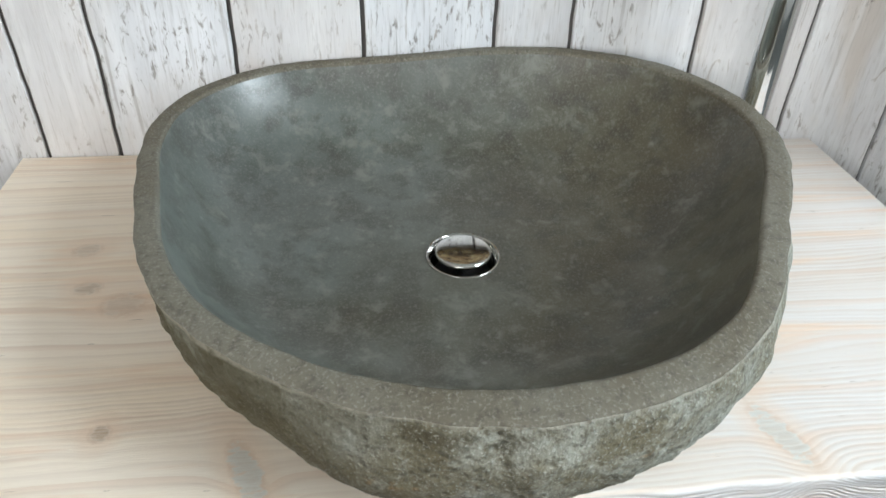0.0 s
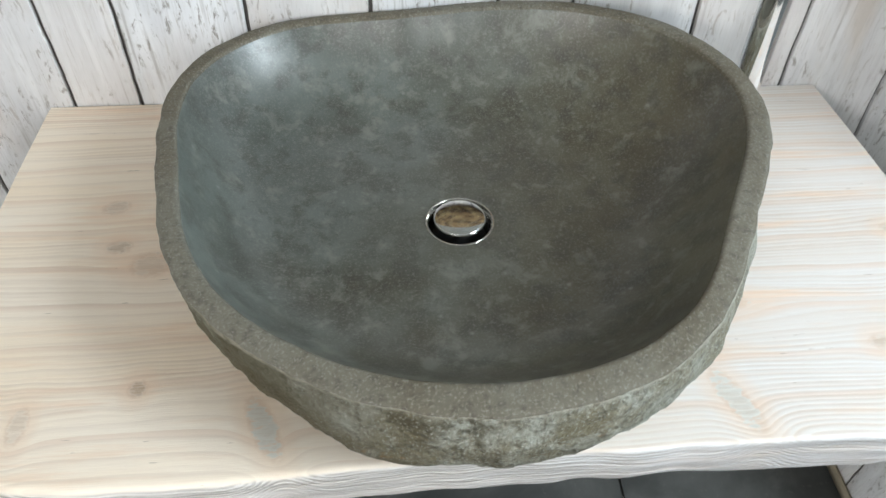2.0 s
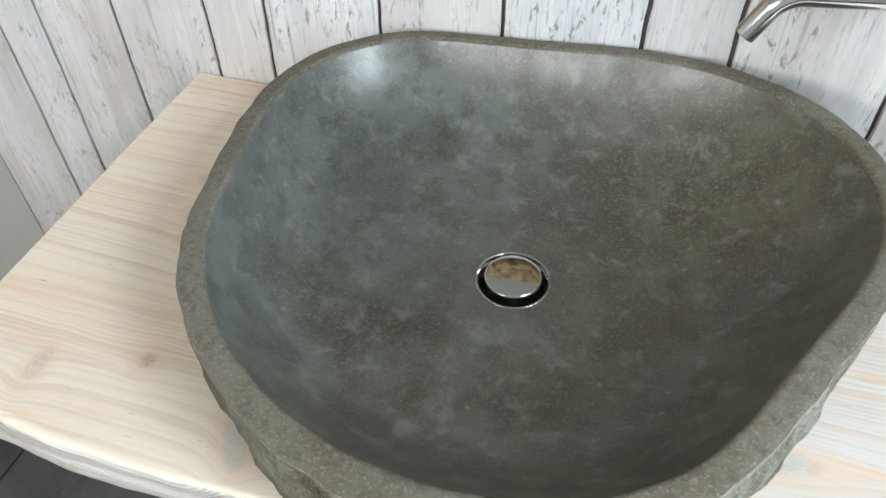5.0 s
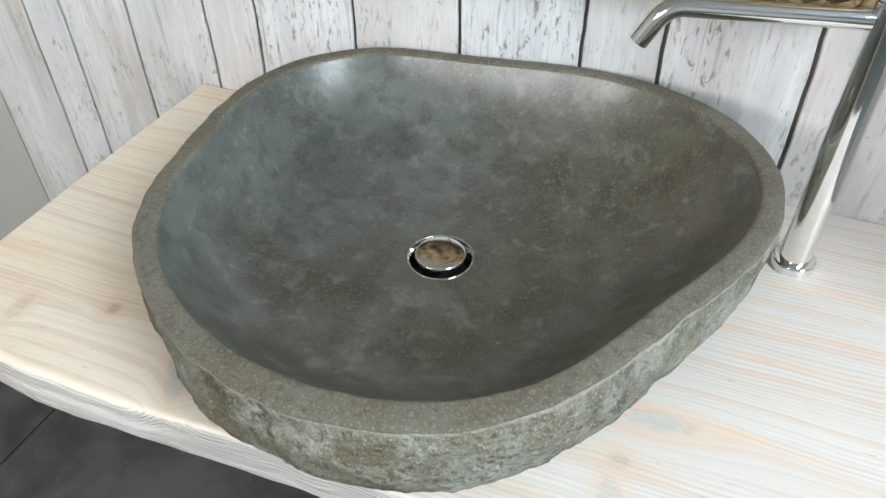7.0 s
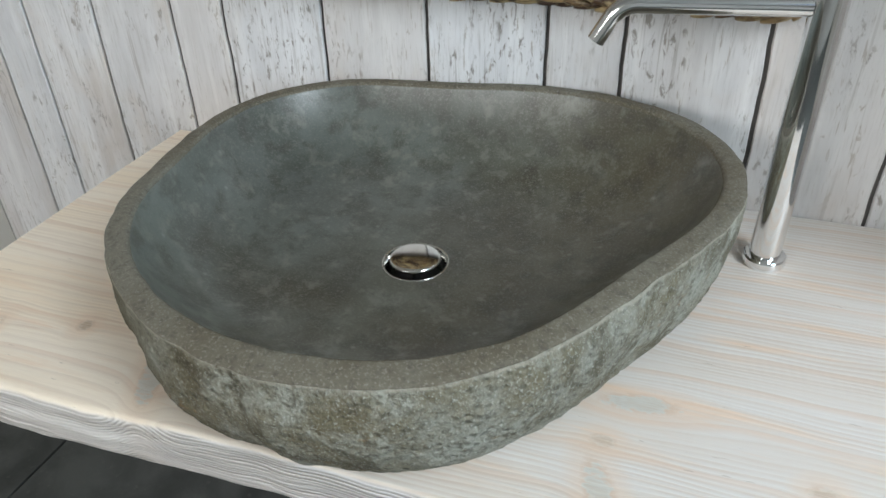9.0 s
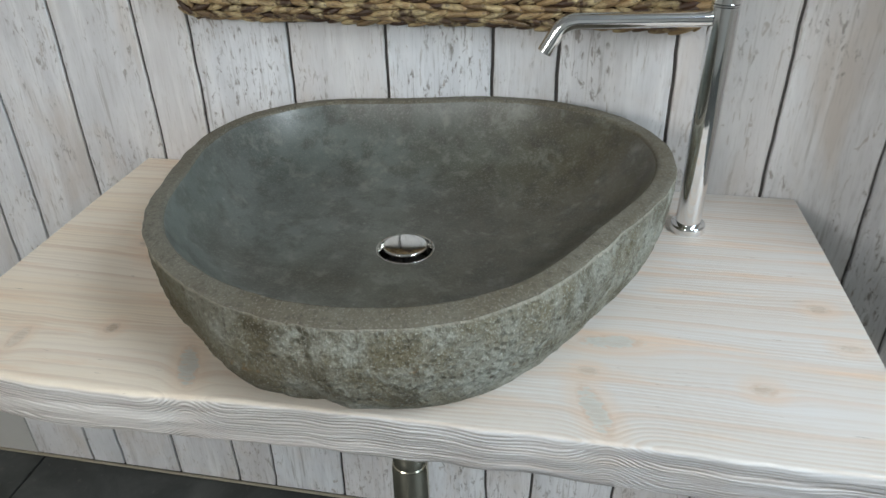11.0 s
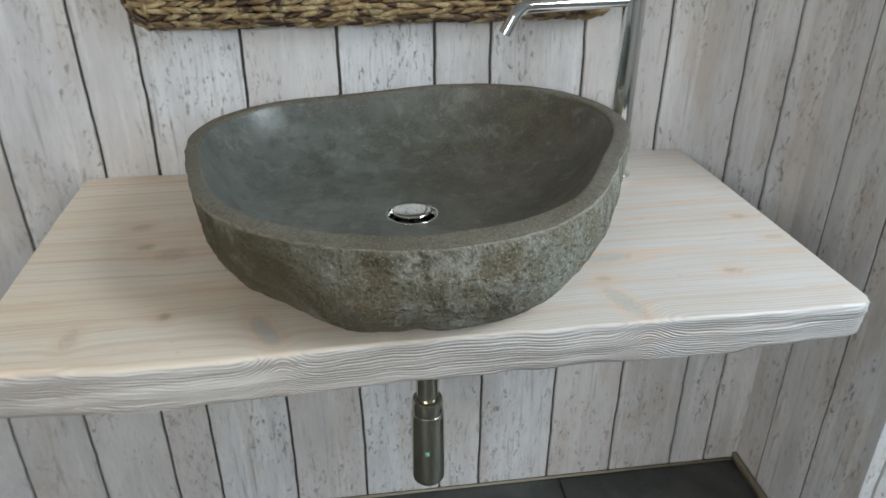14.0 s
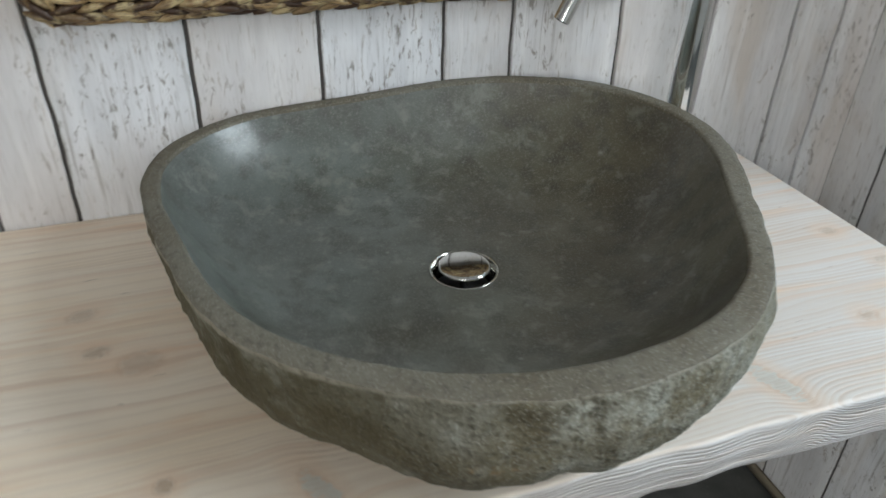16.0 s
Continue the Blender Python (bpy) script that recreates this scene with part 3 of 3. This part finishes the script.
def side_row(h):
    """h runs from 0 at the worktop to 1 at the rim."""

    def row(a):
        top = edge_out(a)
        foot = 0.775 + 0.05 * lump(a, 90, 70) + 0.03 * lump(a, 0, 40)
        swell = math.sin(math.pi / 2 * h ** 0.66) ** 0.85
        r = top * (foot + (1 - foot) * swell)
        fade = math.sin(math.pi * min(1.0, h)) ** 0.5 if h < 1 else 0.0
        c, s = math.cos(a), math.sin(a)
        r += fade * (0.0030 * noise.noise((5 * c, 5 * s, 2 * h)) + 0.0028 * noise.noise((11 * c, 11 * s, 5 * h)) + 0.0016 * noise.noise((26 * c, 26 * s, 11 * h)) + 0.0010 * noise.noise((48 * c, 48 * s, 21 * h)) + 0.0008 * noise.noise((90 * c, 90 * s, 40 * h)))
        r += math.sin(math.pi * min(1.0, h) ** 1.9) * (0.009 * lump(a, 318, 26) - 0.002 * lump(a, 205, 28))
        r += 0.009 * math.sin(math.pi * min(1.0, h) ** 0.85) * lump(a, 258, 34)
        low = max(0.0, 1 - h / 0.75)
        r -= 0.010 * low * lump(a, 226, 11) + 0.006 * max(0.0, 1 - h / 0.5) * lump(a, 266, 4.5) - 0.007 * low * lump(a, 250, 9)
        z = TOP + 0.0005 + h * (rim_z(a) - TOP - 0.0005)
        return r, z

    return row


basin = tagged(new("stone_washbasin"), "grey-green river stone washbasin with rough outside and honed bowl", "washbasin")
bm, rings = round_grid([side_row(k / 44) for k in range(45)], 420)
bm.faces.new(rings[0])
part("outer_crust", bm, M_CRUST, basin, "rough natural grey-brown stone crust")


def lip(a):
    return 0.0045 * lump(a, 275, 60)


def rim_row(s):
    def row(a):
        o, i = edge_out(a), edge_in(a)
        c, d = math.cos(a), math.sin(a)
        drop = 0.0022 * (abs(2 * s - 1) ** 6) + 0.0020 * max(0.0, (s - 0.88) / 0.12) ** 2
        if s in (0.0, 1.0):
            z = rim_z(a) - (0.0 if s == 0.0 else 0.0026 - lip(a))
        else:
            z = rim_z(a) + 0.0015 + lip(a) * s - drop + 0.0007 * noise.noise((44 * c, 44 * d, 20 * s))
        return o + (i - o) * s, z

    return row


bm, rings = round_grid([rim_row(s) for s in (0.0, 0.03, 0.08, 0.16, 0.28, 0.42, 0.56, 0.7, 0.82, 0.9, 0.95, 0.98, 1.0)], 420)
part("rim", bm, M_RIM, basin, "sawn matt grey-brown stone rim")

DRAIN_R = 0.0335


def bowl_row(s):
    def row(a):
        r = DRAIN_R + (edge_in(a) - DRAIN_R) * s
        high = rim_z(a) + lip(a) - 0.0026 - BOWL_Z
        z = BOWL_Z + high * (0.07 * s ** 2 + 0.93 * s ** (4.5 + 3.0 * lump(a, 178, 55) + 0.9 * lump(a, 85, 48)))
        return r, z

    return row


bm, rings = round_grid([bowl_row(1 - (1 - k / 60) ** 1.5) for k in range(61)], 300)
part("bowl", bm, M_BOWL, basin, "smooth honed grey-green bowl with pale clouds")

# ---- drain ----
drain = tagged(new("basin_drain"), "polished chrome drain with domed push plug in the bowl", "drain")
at = (CX, CY, BOWL_Z)
part("flange_ring", lathe(((0.0362, -0.001), (0.0365, 0.0012), (0.0355, 0.0018), (0.0346, 0.0008), (0.0325, -0.0025), (0.0308, -0.0060), (0.0300, -0.010), (0.0296, -0.022)), 64, at, cap=False), M_CAP, drain)
part("drain_well", lathe(((0.0296, -0.0222), (0.010, -0.0235), (0.001, -0.0235)), 48, at), M_RUBBER, drain, "black inside of the drain")
part("stem", lathe(((0.0042, -0.023), (0.0042, 0.004)), 20, at), M_CHROME, drain)
dome = [(0.0250, 0.0026), (0.0268, 0.0031), (0.0276, 0.0044), (0.0274, 0.0058), (0.0266, 0.0068)]
dome += [(0.0266 * math.cos(t), 0.0068 + 0.0013 * math.sin(t)) for t in [math.pi / 2 * k / 10 for k in range(1, 10)]] + [(0.0006, 0.0081)]
part("plug_cap", lathe(dome, 64, at), M_CAP, drain, "domed chrome plug cap")

# ---- tap ----
TX, TY = 0.4425, 0.724
tap = tagged(new("basin_tap"), "tall polished chrome basin tap with long thin spout", "tap")
base = (TX, TY, TOP)
crisp(part("base_flange", lathe(((0.0232, 0.0), (0.0236, 0.001), (0.0236, 0.009), (0.0222, 0.0112), (0.0180, 0.012)), 64, base), M_CHROME, tap))
crisp(part("body", lathe(((0.0168, 0.012), (0.0168, 0.2985), (0.0160, 0.2995)), 64, base), M_CHROME, tap))
crisp(part("collar", lathe(((0.0155, 0.2995), (0.0172, 0.3002), (0.0172, 0.3016), (0.0155, 0.3024)), 64, base), M_CHROME, tap))
crisp(part("upper_body", lathe(((0.0160, 0.3026), (0.0168, 0.3036), (0.0168, 0.352), (0.0150, 0.354)), 64, base), M_CHROME, tap))
SPOUT_Z = 1.0775
way = Vector((0.238 - TX, 0.686 - TY, 0)).normalized()
start = Vector((TX, TY, SPOUT_Z)) + way * 0.0155
path = [start, start + way * 0.05, start + way * 0.10, start + way * 0.156]
bend, turn = 0.028, radians(60)
pivot = path[-1]
for k in range(1, 13):
    a = turn * k / 12
    path.append(pivot + way * (bend * math.sin(a)) - Vector((0, 0, bend * (1 - math.cos(a)))))
path.append(path[-1] + (way * math.cos(turn) - Vector((0, 0, math.sin(turn)))) * 0.026)
crisp(part("spout", sweep(path, 0.0094, 32, 0.0078), M_CHROME, tap))

# ---- trap under the worktop ----
PX, PY = 0.096, 0.482
trap = tagged(new("bottle_trap"), "satin chrome bottle trap hanging below the worktop", "trap")
crisp(part("tail_pipe", lathe(((0.0165, 0.556), (0.0165, 0.728)), 40, (PX, PY, 0)), M_STEEL, trap))
crisp(part("union_nut", lathe(((0.0235, 0.545), (0.0235, 0.556), (0.0215, 0.5625), (0.0165, 0.5635)), 48, (PX, PY, 0)), M_STEEL, trap))
crisp(part("neck_ring", lathe(((0.0238, 0.5365), (0.0225, 0.538), (0.0225, 0.544), (0.0230, 0.545)), 48, (PX, PY, 0)), M_STEEL, trap))
crisp(part("bottle", lathe(((0.0215, 0.405), (0.0245, 0.409), (0.0250, 0.415), (0.0250, 0.530), (0.0240, 0.5362)), 48, (PX, PY, 0)), M_STEEL, trap))
sticker = part("sticker", box(PX - 0.0075, PX - 0.0005, PY - 0.0256, PY - 0.0250, 0.470, 0.478), M_GREEN, trap, "small green printed mark", smooth=False)
part("print_bar", box(PX - 0.0062, PX - 0.0018, PY - 0.0260, PY - 0.0256, 0.475, 0.4765), M_WHITE, sticker, smooth=False)
part("print_bar", box(PX - 0.0040, PX - 0.0010, PY - 0.0260, PY - 0.0256, 0.4715, 0.473), M_WHITE, sticker, smooth=False)

# ---- woven mirror ----
FX0, FX1, FZ0, FZ1 = -0.314, 0.452, 1.034, 1.84
mirror = tagged(new("wall_mirror"), "wall mirror in a thick frame woven of brown dried leaf", "mirror")
back = bmesh.new()
for x0, x1, z0, z1 in ((FX0 + 0.02, FX1 - 0.02, FZ0 + 0.012, FZ0 + 0.115), (FX0 + 0.02, FX1 - 0.02, FZ1 - 0.115, FZ1 - 0.012), (FX0 + 0.012, FX0 + 0.115, FZ0 + 0.115, FZ1 - 0.115), (FX1 - 0.115, FX1 - 0.012, FZ0 + 0.115, FZ1 - 0.115)):
    box(x0, x1, 0.806, 0.838, z0, z1, 0.004, bm=back)
part("backing", back, M_DARK, mirror, "dark brown inner frame", smooth=False)
part("mirror_glass", box(FX0 + 0.11, FX1 - 0.11, 0.826, 0.832, FZ0 + 0.11, FZ1 - 0.11), M_MIRROR, mirror, "clear silvered mirror glass", smooth=False)


def strand_mesh(long, thick, twist):
    """One leaf strand: a fat, pointed, slightly twisted spindle along x."""
    bm = bmesh.new()
    n, sides, rings = 9, 8, []
    for i in range(n + 1):
        u = i / n
        fat = thick * (math.sin(math.pi * (0.06 + 0.88 * u)) ** 0.6)
        bow = 0.0035 * math.sin(math.pi * u)
        ring = []
        for k in range(sides):
            a = 2 * math.pi * k / sides + twist * u
            f = fat * (1 + 0.16 * math.cos(2 * a))
            ring.append(bm.verts.new(((u - 0.5) * long, -bow + 0.8 * f * math.cos(a), f * math.sin(a))))
        rings.append(ring)
    for p, q in zip(rings, rings[1:]):
        for k in range(sides):
            bm.faces.new((p[k], p[(k + 1) % sides], q[(k + 1) % sides], q[k]))
    bm.faces.new(rings[0])
    bm.faces.new(rings[-1])
    return bm


STRANDS = [mesh_from(strand_mesh(l, t, w), "strand", M_LEAF) for l, t, w in ((0.042, 0.0058, 1.2), (0.038, 0.0053, -0.9), (0.046, 0.0061, 0.5), (0.036, 0.0050, 1.8))]
rng = random.Random(5)


def strand(x, y, z, along, slant):
    ob = new("strand", STRANDS[rng.randrange(4)])
    ob.parent = mirror
    ob.matrix_basis = Matrix.Translation((x, y, z)) @ Matrix.Rotation(-along - slant, 4, "Y") @ Matrix.Rotation(rng.uniform(-0.3, 0.3), 4, "X")


def rail_point(u, rise):
    """A point and the way at length u along one woven row of the bottom rail, with its rounded corners."""
    r = 0.048 - rise
    if r < 0.008:
        return FX0 + 0.010 + u, FZ0 + rise, 0.0
    arc = r * math.pi / 2
    flat = FX1 - FX0 - 0.096
    if u < arc:
        a = u / r
        return FX0 + 0.048 - r * math.cos(a), FZ0 + 0.048 - r * math.sin(a), a - math.pi / 2
    if u < arc + flat:
        return FX0 + 0.048 + u - arc, FZ0 + rise, 0.0
    a = (u - arc - flat) / r
    return FX1 - 0.048 + r * math.sin(a), FZ0 + 0.048 - r * math.cos(a), a


for row, (rise, y) in enumerate(((0.0065, 0.826), (0.0075, 0.815), (0.0135, 0.806), (0.0225, 0.801), (0.0320, 0.799), (0.0415, 0.799), (0.0510, 0.800), (0.0605, 0.801), (0.0700, 0.802), (0.0795, 0.803), (0.0890, 0.805), (0.0985, 0.808), (0.1080, 0.811))):
    r = 0.048 - rise
    long = FX1 - FX0 - 0.020 if r < 0.008 else FX1 - FX0 - 0.096 + r * math.pi
    count = int(long / 0.0245)
    for i in range(count):
        u = long * (i + 0.3 + 0.4 * (row % 2)) / count
        x, z, along = rail_point(u, rise)
        strand(x + rng.uniform(-0.002, 0.002), y + rng.uniform(-0.002, 0.002), z + rng.uniform(-0.001, 0.001), along, radians(11 if row % 2 else -8) + rng.uniform(-0.12, 0.12))


def joined_strands():
    """The sides and the top of the frame, as one mesh."""
    bm = bmesh.new()
    for side in (0, 1, 2):
        for row in range(9):
            far = 0.010 + 0.012 * row
            y = 0.806 - 0.006 * math.sin(math.pi * row / 8)
            long = FX1 - FX0 if side == 2 else FZ1 - FZ0 - 0.13
            for i in range(int(long / 0.0235)):
                u = 0.012 + 0.0235 * (i + (row % 2) * 0.5)
                slant = radians(19 if row % 2 else -19)
                m = {0: (FX0 + far, y, FZ0 + 0.115 + u, math.pi / 2), 1: (FX1 - far, y, FZ0 + 0.115 + u, math.pi / 2), 2: (FX0 + u, y, FZ1 - far, 0.0)}[side]
                old = len(bm.verts)
                bm.from_mesh(STRANDS[(i + row) % 4])
                bm.verts.ensure_lookup_table()
                turn_m = Matrix.Translation(m[:3]) @ Matrix.Rotation(-m[3] - slant, 4, "Y")
                for v in bm.verts[old:]:
                    v.co = turn_m @ v.co
    return bm


tagged(part("woven_sides", joined_strands(), M_LEAF, mirror, "brown woven leaf strands"), kind="stuff")

# ---- boards of the wall ----
GAP = 0.0052


def seam(k, z):
    """How far the k-th joint strays at height z."""
    return 0.0026 * noise.noise((k * 3.7, z * 4.5, 0.5)) + 0.0014 * noise.noise((k * 5.1, z * 26, 2.5)) + 0.0008 * noise.noise((k * 7.1, z * 70, 1.5))


def board_mesh(u0, k0, u1, k1, place):
    """An upright board from u0 to u1 along a wall; place turns (u, depth, z) into a point."""
    bm = bmesh.new()
    rows = []
    n = 190
    for i in range(n + 1):
        z = 0.004 + (HIGH - 0.006) * i / n
        a = u0 + (GAP / 2 + seam(k0, z) if k0 is not None else 0.0)
        b = u1 - (GAP / 2 - seam(k1, z) if k1 is not None else 0.0)
        rows.append([bm.verts.new(place(*p, z)) for p in ((a, 0.0058), (a, 0.0012), (a + 0.0012, 0.0), (b - 0.0012, 0.0), (b, 0.0012), (b, 0.0058))])
    for p, q in zip(rows, rows[1:]):
        for k in range(5):
            bm.faces.new((p[k], p[k + 1], q[k + 1], q[k]))
    return bm


def on_north(u, d, z):
    return (u, WALL_Y + d, z)


def on_niche(u, d, z):
    return (CORNER_X + 0.38 * d, WALL_Y - u, z)


def on_return(u, d, z):
    return (CORNER_X + u, END_Y + d, z)


seams = (-0.912, -0.767, -0.685, -0.546, -0.401, -0.3125, -0.1535, -0.003, 0.156, 0.2495, 0.409, 0.5575, 0.706, 0.793)
for k, (a, b) in enumerate(zip(seams, seams[1:])):
    part("board", board_mesh(a, k if k else None, b, k + 1, on_north), M_BOARD, north, smooth=False)
part("board", board_mesh(seams[-1], len(seams) - 1, CORNER_X + 0.002, None, on_north), M_BOARD, north, smooth=False)
side_seams = (0.001, 0.089, 0.229, WALL_Y - END_Y)
for k, (a, b) in enumerate(zip(side_seams, side_seams[1:])):
    part("board", board_mesh(a, 30 + k if k else None, b, 31 + k if k < 2 else None, on_niche), M_BOARD, niche, smooth=False)
return_seams = (0.001, 0.03, 0.125, 0.28, 0.43, 0.59, 0.68)
for k, (a, b) in enumerate(zip(return_seams, return_seams[1:])):
    part("board", board_mesh(a, 40 + k if k else None, b, 41 + k, on_return), M_BOARD, niche, smooth=False)
panel = part("wall_panel", box(-2.4, -0.9125, WALL_Y - 0.002, WALL_Y + 0.0055, -0.004, HIGH - 0.002), M_PLASTER, None, smooth=False)
tagged(panel, "plain pale wall beside the weathered boards", "wall", kind="structure")

# ---- floor tiles ----
TILE_X, TILE_Y = 1.325, 0.9


def tile_mesh(wide, deep):
    return mesh_from(box(-wide / 2 + 0.0022, wide / 2 - 0.0022, -deep / 2 + 0.0022, deep / 2 - 0.0022, -0.0058, 0.0, 0.0012), "tile", M_SLATE, False)


TILE = tile_mesh(TILE_X, TILE_Y)
for i in range(-3, 4):
    for j in range(-9, 2):
        x, y = 0.435 + TILE_X * (i - 0.5), 0.853 + TILE_Y * (j - 0.5)
        if -2.6 < x - TILE_X / 2 and x + TILE_X / 2 < 3.2 and -2.7 < y < 0.86:
            ob = new("tile", TILE)
            ob.parent = floor
            ob.location = (x, y, 0.0)
